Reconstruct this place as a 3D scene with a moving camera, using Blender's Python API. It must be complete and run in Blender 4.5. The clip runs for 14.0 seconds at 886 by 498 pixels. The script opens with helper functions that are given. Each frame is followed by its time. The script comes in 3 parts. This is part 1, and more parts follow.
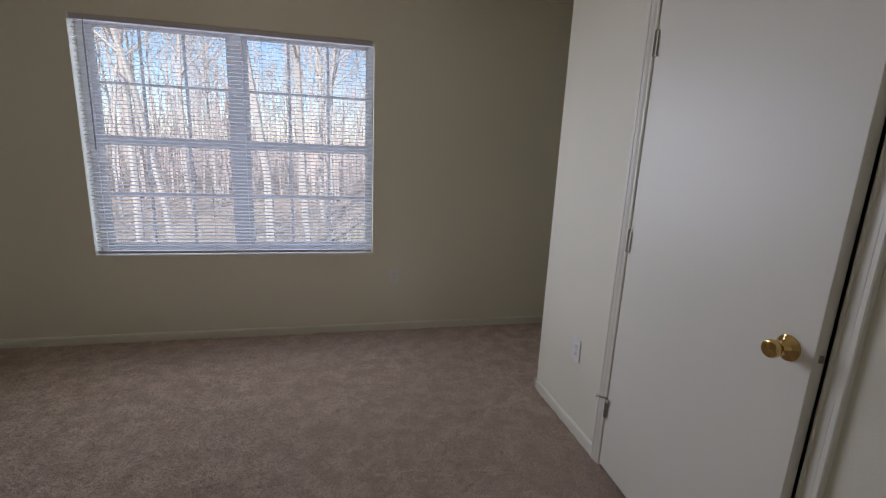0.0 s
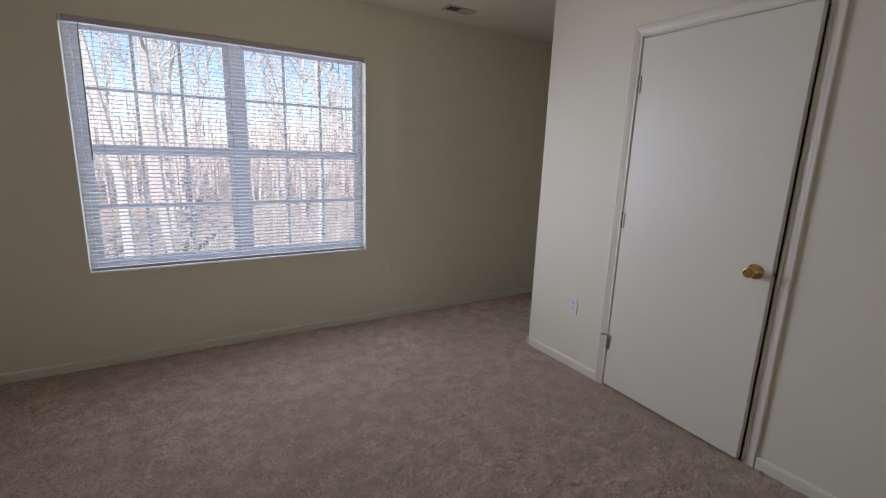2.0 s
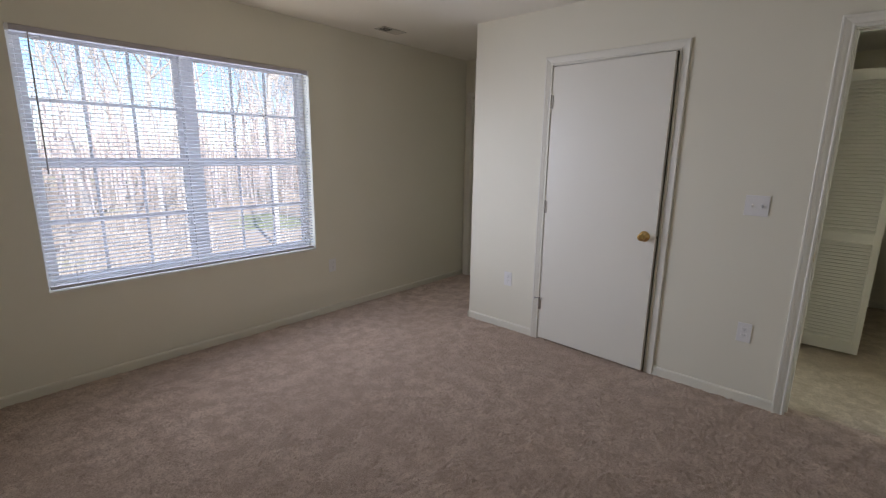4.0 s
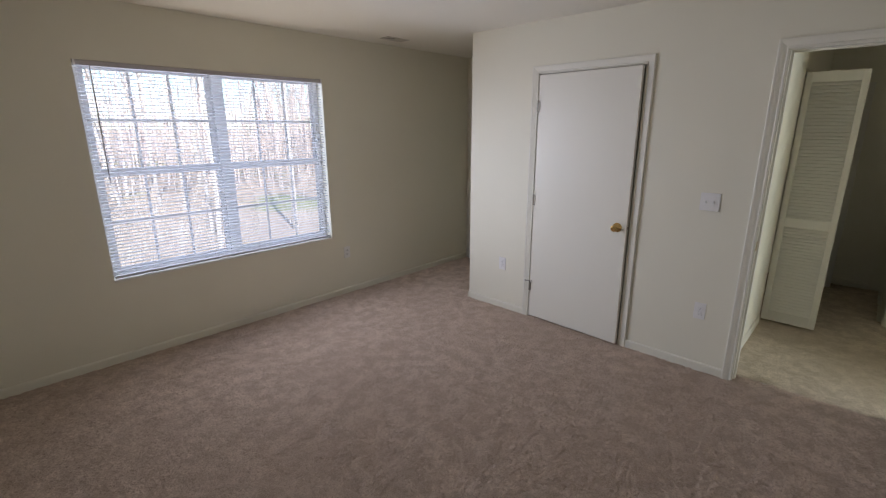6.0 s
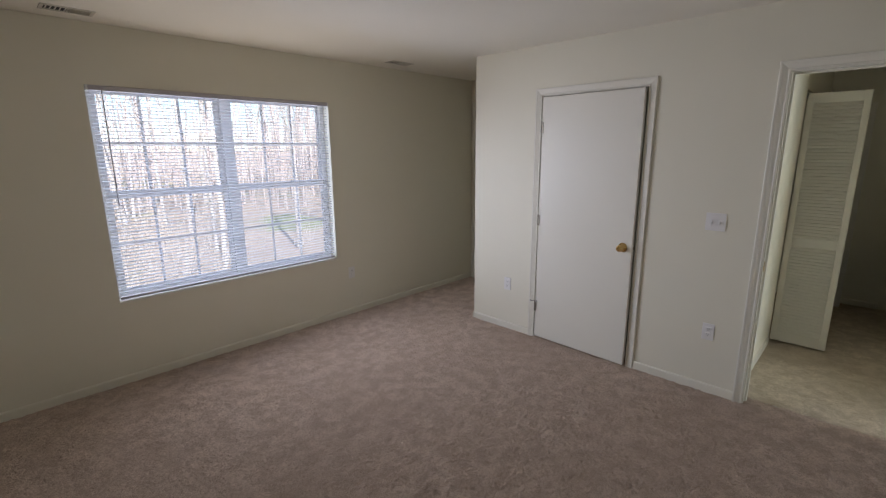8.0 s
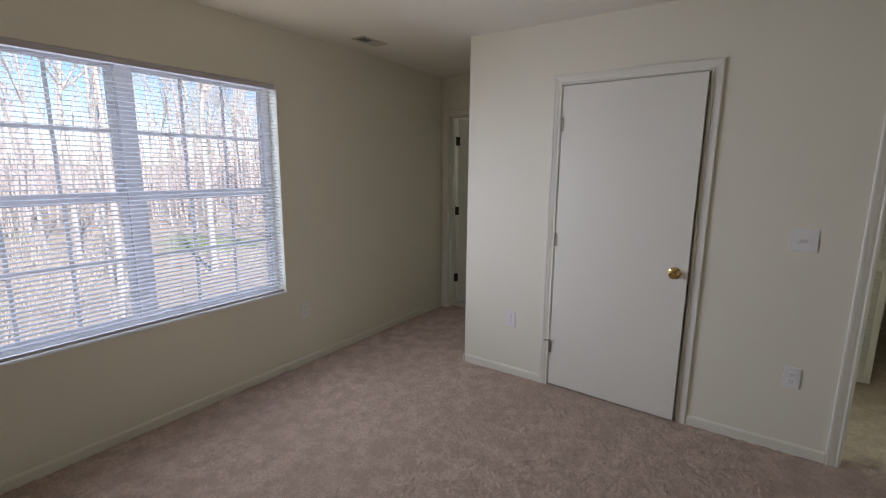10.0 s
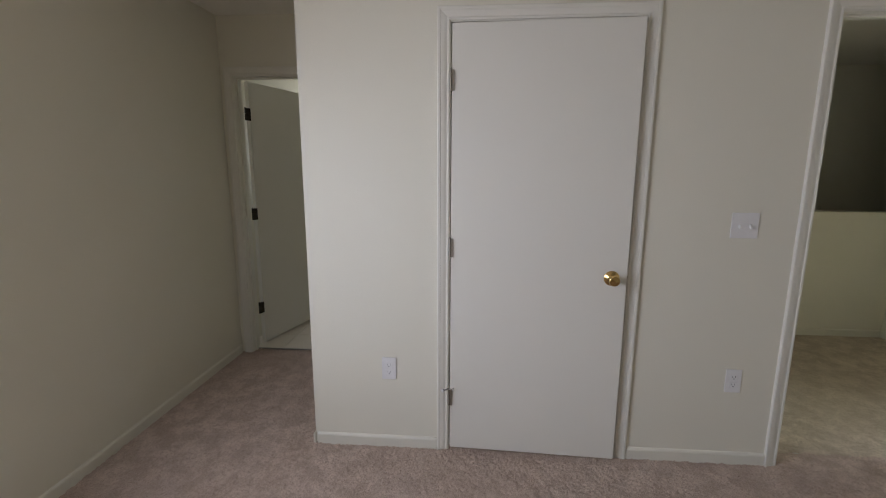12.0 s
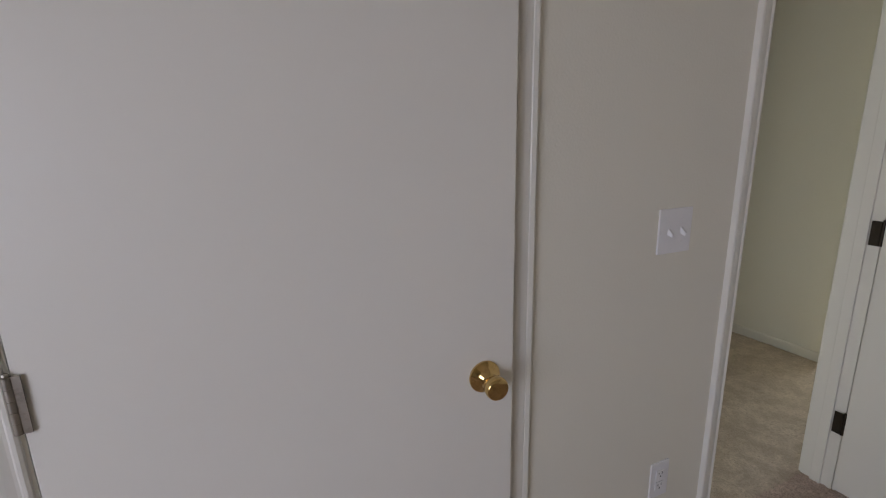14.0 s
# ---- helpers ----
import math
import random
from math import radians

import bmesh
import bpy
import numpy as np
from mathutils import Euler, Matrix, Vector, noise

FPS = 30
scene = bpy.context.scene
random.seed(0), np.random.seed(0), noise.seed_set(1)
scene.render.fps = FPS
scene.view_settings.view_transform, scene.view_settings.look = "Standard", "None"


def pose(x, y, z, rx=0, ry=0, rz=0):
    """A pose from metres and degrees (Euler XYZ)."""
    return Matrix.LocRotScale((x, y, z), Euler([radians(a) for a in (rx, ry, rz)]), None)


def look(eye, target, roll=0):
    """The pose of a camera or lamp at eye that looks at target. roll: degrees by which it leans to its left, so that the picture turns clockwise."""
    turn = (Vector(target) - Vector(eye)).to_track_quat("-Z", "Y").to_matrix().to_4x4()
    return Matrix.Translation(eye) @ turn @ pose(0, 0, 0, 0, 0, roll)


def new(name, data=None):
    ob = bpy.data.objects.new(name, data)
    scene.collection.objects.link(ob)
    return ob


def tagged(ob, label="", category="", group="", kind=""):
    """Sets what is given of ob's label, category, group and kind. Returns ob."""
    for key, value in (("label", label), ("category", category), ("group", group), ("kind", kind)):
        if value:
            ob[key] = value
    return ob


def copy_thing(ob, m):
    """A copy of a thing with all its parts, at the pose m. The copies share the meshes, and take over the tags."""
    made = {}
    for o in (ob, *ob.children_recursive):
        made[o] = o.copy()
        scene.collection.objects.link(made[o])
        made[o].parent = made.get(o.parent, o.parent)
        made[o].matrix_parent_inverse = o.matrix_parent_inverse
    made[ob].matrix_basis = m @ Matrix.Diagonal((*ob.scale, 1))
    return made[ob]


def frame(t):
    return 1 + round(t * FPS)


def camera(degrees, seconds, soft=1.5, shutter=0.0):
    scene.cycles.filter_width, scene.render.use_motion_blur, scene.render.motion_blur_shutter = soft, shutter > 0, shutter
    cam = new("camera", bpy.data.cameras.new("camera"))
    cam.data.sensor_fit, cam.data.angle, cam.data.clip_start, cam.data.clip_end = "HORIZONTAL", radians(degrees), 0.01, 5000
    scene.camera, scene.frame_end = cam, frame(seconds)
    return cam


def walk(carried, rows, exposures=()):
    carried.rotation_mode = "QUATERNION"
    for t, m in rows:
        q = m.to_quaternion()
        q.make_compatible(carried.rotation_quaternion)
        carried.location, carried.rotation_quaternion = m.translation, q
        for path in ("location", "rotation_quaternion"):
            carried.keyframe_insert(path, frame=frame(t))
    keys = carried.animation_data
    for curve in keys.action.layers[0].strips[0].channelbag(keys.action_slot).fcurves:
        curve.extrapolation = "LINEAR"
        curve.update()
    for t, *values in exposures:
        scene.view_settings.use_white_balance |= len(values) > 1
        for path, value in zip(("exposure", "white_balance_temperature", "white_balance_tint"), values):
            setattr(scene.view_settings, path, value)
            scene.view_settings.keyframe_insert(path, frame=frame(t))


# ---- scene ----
cam = camera(88.6, 14.0, 1.1)
PATH = [
    (0, (0.016, 0.1, 1.397), (0.475, 1.996, 0.958), 2.6),
    (0.5, (-0.22, 0.114, 1.383), (0.385, 1.973, 0.962), 2.6),
    (1, (-0.476, 0.154, 1.403), (0.263, 1.966, 0.988), 2.1),
    (1.5, (-0.838, 0.06, 1.396), (0.065, 1.794, 0.979), 1.9),
    (2, (-1.105, 0.02, 1.412), (-0.064, 1.675, 0.989), 2.1),
    (2.5, (-1.306, 0.118, 1.402), (-0.107, 1.67, 1.011), 1.7),
    (3, (-1.539, 0.169, 1.412), (-0.193, 1.599, 1.034), 1.1),
    (3.5, (-1.794, 0.154, 1.436), (-0.346, 1.48, 1.053), 0.8),
    (4, (-1.876, 0.013, 1.44), (-0.411, 1.31, 1.024), 0.9),
    (4.2, (-1.916, -0.065, 1.441), (-0.453, 1.227, 1.005), 1.0),
    (6.3, (-2.137, -0.39, 1.663), (-0.739, 0.943, 1.146), -0.2),
    (6.5, (-2.158, -0.408, 1.669), (-0.758, 0.933, 1.177), -0.3),
    (7, (-2.176, -0.459, 1.688), (-0.776, 0.9, 1.244), -0.5),
    (7.2, (-2.177, -0.471, 1.691), (-0.78, 0.894, 1.261), -0.5),
    (9.3, (-1.812, 0.177, 1.542), (-0.335, 1.455, 1.111), 0.8),
    (9.5, (-1.768, 0.285, 1.536), (-0.249, 1.521, 1.128), 0.8),
    (10, (-1.755, 0.627, 1.523), (-0.125, 1.731, 1.17), 0.6),
    (10.5, (-1.642, 0.935, 1.473), (0.111, 1.837, 1.134), 0.7),
    (11, (-1.456, 1.207, 1.462), (0.405, 1.85, 1.109), 0.1),
    (11.5, (-1.239, 1.472, 1.473), (0.688, 1.858, 1.102), -0.3),
    (12, (-0.922, 1.573, 1.437), (1.039, 1.726, 1.073), 0.2),
    (12.5, (-0.55, 1.601, 1.451), (1.411, 1.501, 1.07), 0.1),
    (13, (-0.188, 1.64, 1.444), (1.733, 1.236, 1.061), -0.8),
    (13.5, (0.09, 1.535, 1.409), (1.968, 0.987, 0.995), -1.1),
    (14, (0.409, 1.389, 1.4), (2.181, 0.58, 0.949), -1.1),
]
SKY, SUN, ROOM2, BATH, WINDOW, GROUND, OUTSIDE = 0.062, 2.1, 48, 1.6, 4.1, 2.2, 5.2
TILT_SLAT = 14
EXPOSURES = [(0.0, 1.45, 6500, 10), (1.5, 1.57, 6500, 10), (2.5, 1.74, 6500, 10), (7.0, 2.05, 6500, 10), (9.5, 1.76, 6500, 10),
             (12.0, 1.95, 6500, 10), (13.0, 1.88, 6200, 15), (13.5, 1.78, 6300, 16), (14.0, 1.76, 6450, 14)]
walk(cam, [(t, look(eye, target, roll)) for t, eye, target, roll in PATH], EXPOSURES)

# ---- world, sun, large lights ----
world = bpy.data.worlds.new("sky_world")
scene.world = world
world.use_nodes = True
wn = world.node_tree
sky = wn.nodes.new("ShaderNodeTexSky")
sky.sky_type, sky.sun_disc = "NISHITA", False
sky.sun_elevation, sky.sun_rotation = radians(38), radians(160)
sky.altitude, sky.air_density, sky.dust_density, sky.ozone_density = 100, 0.8, 0.2, 3.0
wn.links.new(sky.outputs[0], wn.nodes["Background"].inputs[0])
wn.nodes["Background"].inputs[1].default_value = SKY

sun = new("sun", bpy.data.lights.new("sun", "SUN"))
sun.data.energy, sun.data.angle, sun.data.color = SUN, radians(0.5), (1.0, 0.96, 0.91)
sun.matrix_world = look((-3, -9, 9), (0, 0, 0))


def window_lamp(name, m, w, h, watts, color, spread=180):
    """An unseen area lamp that stands in for daylight at an opening."""
    la = new(name, bpy.data.lights.new(name, "AREA"))
    la.data.shape, la.data.size, la.data.size_y = "RECTANGLE", w, h
    la.data.energy, la.data.color, la.data.spread = watts, color, radians(spread)
    la.matrix_world = m
    return la


# unseen lamps before and behind the blind stand in for the window's daylight
# cool light slants down from the sky, warm light comes up from the leaf-strewn ground
for x in (-1.26, -0.83, -0.40, 0.03):
    window_lamp("window_daylight", look((x, 3.13, 1.42), (x + 0.33, 2.13, 1.02)), 0.42, 0.95, WINDOW / 4, (0.71, 0.77, 1.0), 150)
window_lamp("ground_daylight", look((-0.61, 3.30, 1.334), (-0.61, 2.30, 1.45)), 1.70, 1.38, GROUND, (1.0, 0.855, 0.70), 180)
window_lamp("sky_daylight", look((-0.61, 3.474, 1.334), (-0.61, 0, 1.334)), 1.74, 1.42, OUTSIDE, (0.66, 0.76, 1.0), 170)
window_lamp("room_daylight", look((1.5, -4.95, 1.35), (1.5, 0, 0.9)), 1.6, 1.4, ROOM2, (0.86, 0.94, 0.97))
window_lamp("bath_daylight", look((4.17, 3.08, 1.6), (2.5, 3.08, 1.6)), 0.5, 0.9, BATH, (0.93, 0.97, 1.0))


# ---- materials ----
class Nodes:
    def __init__(self, name):
        self.m = bpy.data.materials.new(name)
        self.m.use_nodes = True
        self.t = self.m.node_tree
        self.b = self.t.nodes["Principled BSDF"]
        self.pos = self.t.nodes.new("ShaderNodeTexCoord").outputs["Object"]

    def put(self, socket, value):
        if isinstance(value, bpy.types.NodeSocket):
            self.t.links.new(value, socket)
        else:
            socket.default_value = value

    def noise(self, scale, detail=4, rough=0.55, stretch=None):
        n = self.t.nodes.new("ShaderNodeTexNoise")
        n.inputs["Scale"].default_value, n.inputs["Detail"].default_value, n.inputs["Roughness"].default_value = scale, detail, rough
        src = self.pos
        if stretch:
            mp = self.t.nodes.new("ShaderNodeMapping")
            mp.inputs["Scale"].default_value = stretch
            self.t.links.new(src, mp.inputs["Vector"])
            src = mp.outputs[0]
        self.t.links.new(src, n.inputs["Vector"])
        return n.outputs["Fac"]

    def ramp(self, fac, stops):
        r = self.t.nodes.new("ShaderNodeValToRGB")
        while len(r.color_ramp.elements) < len(stops):
            r.color_ramp.elements.new(0.5)
        for e, (p, c) in zip(r.color_ramp.elements, stops):
            e.position, e.color = p, (*c, 1) if len(c) == 3 else c
        self.t.links.new(fac, r.inputs[0])
        return r.outputs[0]

    def mix(self, fac, a, b, how="MIX"):
        n = self.t.nodes.new("ShaderNodeMix")
        n.data_type, n.blend_type = "RGBA", how
        for s, v in ((n.inputs["Factor"], fac), (n.inputs[6], a), (n.inputs[7], b)):
            self.put(s, (*v, 1) if isinstance(v, tuple) and len(v) == 3 else v)
        return n.outputs[2]

    def bump(self, height, strength, distance, under=None):
        n = self.t.nodes.new("ShaderNodeBump")
        n.inputs["Strength"].default_value, n.inputs["Distance"].default_value = strength, distance
        self.t.links.new(height, n.inputs["Height"])
        if under:
            self.t.links.new(under, n.inputs["Normal"])
        return n.outputs[0]

    def done(self, color, rough=0.5, normal=None, metal=0.0, **more):
        self.put(self.b.inputs["Base Color"], (*color, 1) if isinstance(color, tuple) and len(color) == 3 else color)
        self.put(self.b.inputs["Roughness"], rough)
        self.b.inputs["Metallic"].default_value = metal
        if normal:
            self.t.links.new(normal, self.b.inputs["Normal"])
        for k, v in more.items():
            self.put(self.b.inputs[k.replace("_", " ")], v)
        return self.m


def shade(c, k):
    return tuple(min(1, x * k) for x in c)


def paint(name, c, rough=0.55, nap=0.25, grain=160, vary=0.05):
    """Rolled or brushed paint: faint blotches, stipple and fine scuffs."""
    n = Nodes(name)
    col = n.mix(n.noise(1.3, 3), shade(c, 1 - vary), shade(c, 1 + vary * 0.6))
    scuff = n.ramp(n.noise(9, 8, 0.75), [(0.62, (0, 0, 0)), (0.78, (1, 1, 1))])
    col = n.mix(n.mix(0.85, scuff, (0, 0, 0)), col, shade(c, 0.82))
    nor = n.bump(n.noise(grain, 3), nap, 0.002)
    nor = n.bump(n.noise(7, 2), nap * 0.35, 0.004, nor)
    return n.done(col, n.mix(n.noise(5, 4), (rough - 0.06,) * 3, (rough + 0.06,) * 3), nor)


M_WALL = paint("wall_paint", (0.76, 0.728, 0.608), 0.62, 0.3)
M_CEIL = paint("ceiling_paint", (0.79, 0.76, 0.68), 0.8, 0.5, 90)
M_TRIM = paint("trim_gloss_paint", (0.755, 0.73, 0.645), 0.38, 0.12, 60, 0.03)
M_BASE = paint("baseboard_paint", (0.745, 0.715, 0.61), 0.5, 0.15, 60, 0.04)
M_DOOR = paint("door_paint", (0.755, 0.73, 0.645), 0.42, 0.18, 45, 0.03)
M_HALLDOOR = paint("hall_door_paint", (0.72, 0.70, 0.63), 0.42, 0.12, 45, 0.03)
M_EXT = paint("outer_siding_paint", (0.62, 0.6, 0.55), 0.6, 0.2)


def carpet(name, dark, light):
    """Cut pile: fine tufts, trodden mottles, faint stains, and painted shade between tufts and in sparse dents where
    the pile has parted.
    """
    n = Nodes(name)
    pile = n.noise(260, 5, 0.8)
    tuft = n.noise(95, 4, 0.7)
    mottle = n.noise(9, 6, 0.68)
    wear = n.noise(1.0, 4, 0.6)
    # mottles: shading of the pile's lie put into the colour
    base = n.mix(n.ramp(mottle, [(0.42, (0, 0, 0)), (0.58, (1, 1, 1))]), n.mix(0.30, dark, light), light)
    base = n.mix(n.mix(0.45, n.ramp(wear, [(0.36, (1, 1, 1)), (0.60, (0, 0, 0))]), (0, 0, 0)), base, n.mix(0.30, dark, light))
    # dents are colour only: shade of parted pile, without relief
    dent_shade = n.ramp(n.noise(15, 3, 0.65), [(0.58, (0, 0, 0)), (0.70, (1, 1, 1))])
    base = n.mix(n.mix(0.6, dent_shade, (0, 0, 0)), base, dark)
    # gaps between tufts are shaded in the colour as well as bumped
    base = n.mix(n.ramp(tuft, [(0.38, (1, 1, 1)), (0.50, (0, 0, 0))]), base, n.mix(0.25, dark, light))
    base = n.mix(0.42, base, n.mix(n.ramp(pile, [(0.35, (0, 0, 0)), (0.65, (1, 1, 1))]), shade(dark, 0.8), shade(light, 1.2)))
    stain = n.ramp(n.noise(3.1, 6, 0.7), [(0.67, (0, 0, 0)), (0.73, (1, 1, 1))])
    base = n.mix(n.mix(0.6, stain, (0, 0, 0)), base, (0.27, 0.20, 0.12))
    nor = n.bump(pile, 0.8, 0.004)
    nor = n.bump(tuft, 1.0, 0.012, nor)
    return n.done(base, 0.95, nor, Diffuse_Roughness=1.0, Specular_IOR_Level=0.05)


M_CARPET = carpet("cut_pile_carpet", (0.315, 0.225, 0.165), (0.81, 0.67, 0.56))
# the bedroom's carpet, sandier, with the hall's brighter light put into its colour
M_CARPET_HALL = carpet("lit_sandy_hall_carpet", (0.34, 0.27, 0.19), (0.78, 0.68, 0.54))


def vinyl(name, c, rough=0.35, trans=0.0):
    n = Nodes(name)
    col = n.mix(n.noise(20, 3), shade(c, 0.95), shade(c, 1.03))
    return n.done(col, rough, n.bump(n.noise(120, 2), 0.05, 0.001), Transmission_Weight=0.0, Subsurface_Weight=trans)


M_VINYL = vinyl("window_vinyl", (0.92, 0.91, 0.91), 0.35)
M_BLIND = vinyl("blind_vinyl", (0.80, 0.79, 0.77), 0.4)
M_PLATE = vinyl("switch_plastic", (0.775, 0.76, 0.735), 0.3)
M_DARK = vinyl("hollow_shade", (0.03, 0.028, 0.025), 0.6)
# greyer than the blind's vinyl: the rails' backlit shade put into the colour
M_RAIL = vinyl("backlit_blind_rail", (0.52, 0.49, 0.51), 0.4)
M_CORD = vinyl("cord", (0.55, 0.54, 0.52), 0.8)
M_WAND = vinyl("wand_plastic", (0.42, 0.41, 0.42), 0.15)


def slat_mat():
    n = Nodes("blind_slat")
    col = n.mix(n.noise(30, 3), (0.58, 0.58, 0.61), (0.64, 0.64, 0.67))
    n.done(col, 0.45)
    tr = n.t.nodes.new("ShaderNodeBsdfTranslucent")
    tr.inputs[0].default_value = (0.6, 0.59, 0.58, 1)
    mx = n.t.nodes.new("ShaderNodeMixShader")
    mx.inputs[0].default_value = 0.2
    out = n.t.nodes["Material Output"]
    n.t.links.new(n.b.outputs[0], mx.inputs[1])
    n.t.links.new(tr.outputs[0], mx.inputs[2])
    n.t.links.new(mx.outputs[0], out.inputs["Surface"])
    return n.m


M_SLAT = slat_mat()


def glass():
    n = Nodes("window_glass")
    return n.done((0.96, 0.98, 0.97), 0.0, None, Transmission_Weight=1.0, IOR=1.02, Specular_IOR_Level=0.5)


M_GLASS = glass()


def metal(name, c, rough, spots=0.0):
    n = Nodes(name)
    f = n.ramp(n.noise(60, 6, 0.7), [(0.5, (0, 0, 0)), (0.75, (1, 1, 1))])
    col = n.mix(f, c, shade(c, 1 - spots))
    r = n.mix(n.noise(40, 4), (rough,) * 3, (min(1, rough + 0.12),) * 3)
    return n.done(col, r, n.bump(n.noise(200, 2), 0.03, 0.0005), 1.0)


M_BRASS = metal("polished_brass", (0.66, 0.46, 0.19), 0.05, 0.4)
M_HINGE = metal("dull_hinge_metal", (0.36, 0.33, 0.28), 0.42, 0.4)
M_BRONZE = metal("aged_bronze", (0.055, 0.045, 0.035), 0.45, 0.4)
M_STEEL = metal("steel", (0.42, 0.40, 0.37), 0.25, 0.3)
M_RUBBER = vinyl("grey_rubber", (0.62, 0.60, 0.57), 0.7)
M_VENT = metal("painted_vent_metal", (0.62, 0.60, 0.55), 0.5, 0.1)


def tile_mat():
    n = Nodes("bath_tile")
    col = n.mix(n.noise(6, 5), (0.62, 0.56, 0.47), (0.74, 0.69, 0.60))
    return n.done(col, 0.3, n.bump(n.noise(40, 3), 0.08, 0.002))


M_TILE = tile_mat()


# outdoor colours are paled and drawn together to give the washed-out glare
def bark():
    n = Nodes("grey_bark")
    col = n.mix(n.noise(3.0, 6, 0.7, (2, 2, 0.4)), (0.48, 0.43, 0.41), (0.64, 0.59, 0.56))
    return n.done(col, 0.9, n.bump(n.noise(14, 5, 0.7, (2, 2, 0.3)), 0.6, 0.03))


def litter():
    n = Nodes("leaf_litter_and_grass")
    leaf = n.mix(n.noise(2.2, 8, 0.7), (0.38, 0.30, 0.25), (0.54, 0.45, 0.39))
    grass = n.mix(n.noise(4, 6, 0.7), (0.22, 0.25, 0.14), (0.34, 0.36, 0.22))
    off = n.t.nodes.new("ShaderNodeMapping")          # a ragged lawn among the trees
    off.inputs["Location"].default_value, off.inputs["Scale"].default_value = (-11.5 / 6, -25.5 / 6, 0), (1 / 6, 1 / 6, 0)
    n.t.links.new(n.pos, off.inputs["Vector"])
    far = n.t.nodes.new("ShaderNodeVectorMath")
    far.operation = "LENGTH"
    n.t.links.new(off.outputs[0], far.inputs[0])
    lawn = n.t.nodes.new("ShaderNodeMath")
    lawn.operation = "SUBTRACT"
    n.t.links.new(n.noise(0.35, 4, 0.6), lawn.inputs[0])
    n.t.links.new(far.outputs["Value"], lawn.inputs[1])
    lawn = n.ramp(lawn.outputs[0], [(0.0, (0, 0, 0)), (0.12, (1, 1, 1))])
    where = n.mix(1.0, lawn, n.ramp(n.noise(0.085, 4, 0.6), [(0.58, (0, 0, 0)), (0.69, (1, 1, 1))]), "LIGHTEN")
    return n.done(n.mix(where, leaf, grass), 0.95, n.bump(n.noise(6, 6, 0.8), 0.8, 0.08))


M_BARK, M_GROUND = bark(), litter()


def twig_mat():
    n = Nodes("winter_twigs")
    return n.done(n.mix(n.noise(1.5, 4), (0.48, 0.425, 0.395), (0.62, 0.56, 0.52)), 0.9)


M_TWIG = twig_mat()


# distant reddish woods, with haze put into the colour
def woods_mat():
    n = Nodes("hazed_reddish_woods")
    return n.done(n.mix(n.noise(0.3, 5, 0.7), (0.54, 0.45, 0.44), (0.67, 0.59, 0.58)), 0.9)


M_WOODS = woods_mat()


# ---- building helpers ----
def bx(bm, x0, x1, y0, y1, z0, z1, bevel=0.0):
    """An axis-parallel box, with softened edges if asked."""
    vs = [bm.verts.new((x, y, z)) for x in (x0, x1) for y in (y0, y1) for z in (z0, z1)]
    fs = [bm.faces.new([vs[i] for i in q]) for q in ((0, 1, 3, 2), (4, 6, 7, 5), (0, 4, 5, 1), (2, 3, 7, 6), (0, 2, 6, 4), (1, 5, 7, 3))]
    if bevel:
        es = {e for f in fs for e in f.edges}
        bmesh.ops.bevel(bm, geom=list(es), offset=bevel, segments=2, affect="EDGES", profile=0.6)
    return bm


def tube(bm, pts, radii, sides=8, caps=True):
    """A tapered tube along a line of points."""
    rings, a = [], None
    for i, p in enumerate(pts):
        d = (pts[min(i + 1, len(pts) - 1)] - pts[max(i - 1, 0)]).normalized()
        a = d.orthogonal().normalized() if a is None else (a - d * a.dot(d)).normalized()
        b = d.cross(a)
        rings.append([bm.verts.new(p + (a * math.cos(k * math.tau / sides) + b * math.sin(k * math.tau / sides)) * radii[i]) for k in range(sides)])
    for r0, r1 in zip(rings, rings[1:]):
        for k in range(sides):
            bm.faces.new((r0[k], r0[(k + 1) % sides], r1[(k + 1) % sides], r1[k]))
    if caps:
        bm.faces.new(rings[0][::-1])
        bm.faces.new(rings[-1])
    return bm


def lathe(bm, profile, base, axis, sides=28):
    """Turns (distance along axis, radius) pairs round an axis from base."""
    axis = Vector(axis).normalized()
    base = Vector(base)
    return tube(bm, [base + axis * d for d, r in profile], [max(r, 0.0004) for d, r in profile], sides)


def part(name, bm, material, parent=None, label="", smooth=False):
    me = bpy.data.meshes.new(name)
    bmesh.ops.recalc_face_normals(bm, faces=bm.faces[:])
    bm.to_mesh(me)
    bm.free()
    me.materials.append(material)
    if smooth:
        me.polygons.foreach_set("use_smooth", [True] * len(me.polygons))
        me.set_sharp_from_angle(angle=radians(40))
    ob = new(name, me)
    if parent:
        ob.parent = parent
    if label:
        tagged(ob, label)
    return ob


def thing(name, label, category, at=(0, 0, 0), group="", kind=""):
    ob = new(name)
    ob.empty_display_size = 0.1
    ob.matrix_world = Matrix.Translation(at)
    return tagged(ob, label, category, group, kind)


def box_part(name, dims, material, parent=None, bevel=0.0, label=""):
    return part(name, bx(bmesh.new(), *dims, bevel), material, parent, label)


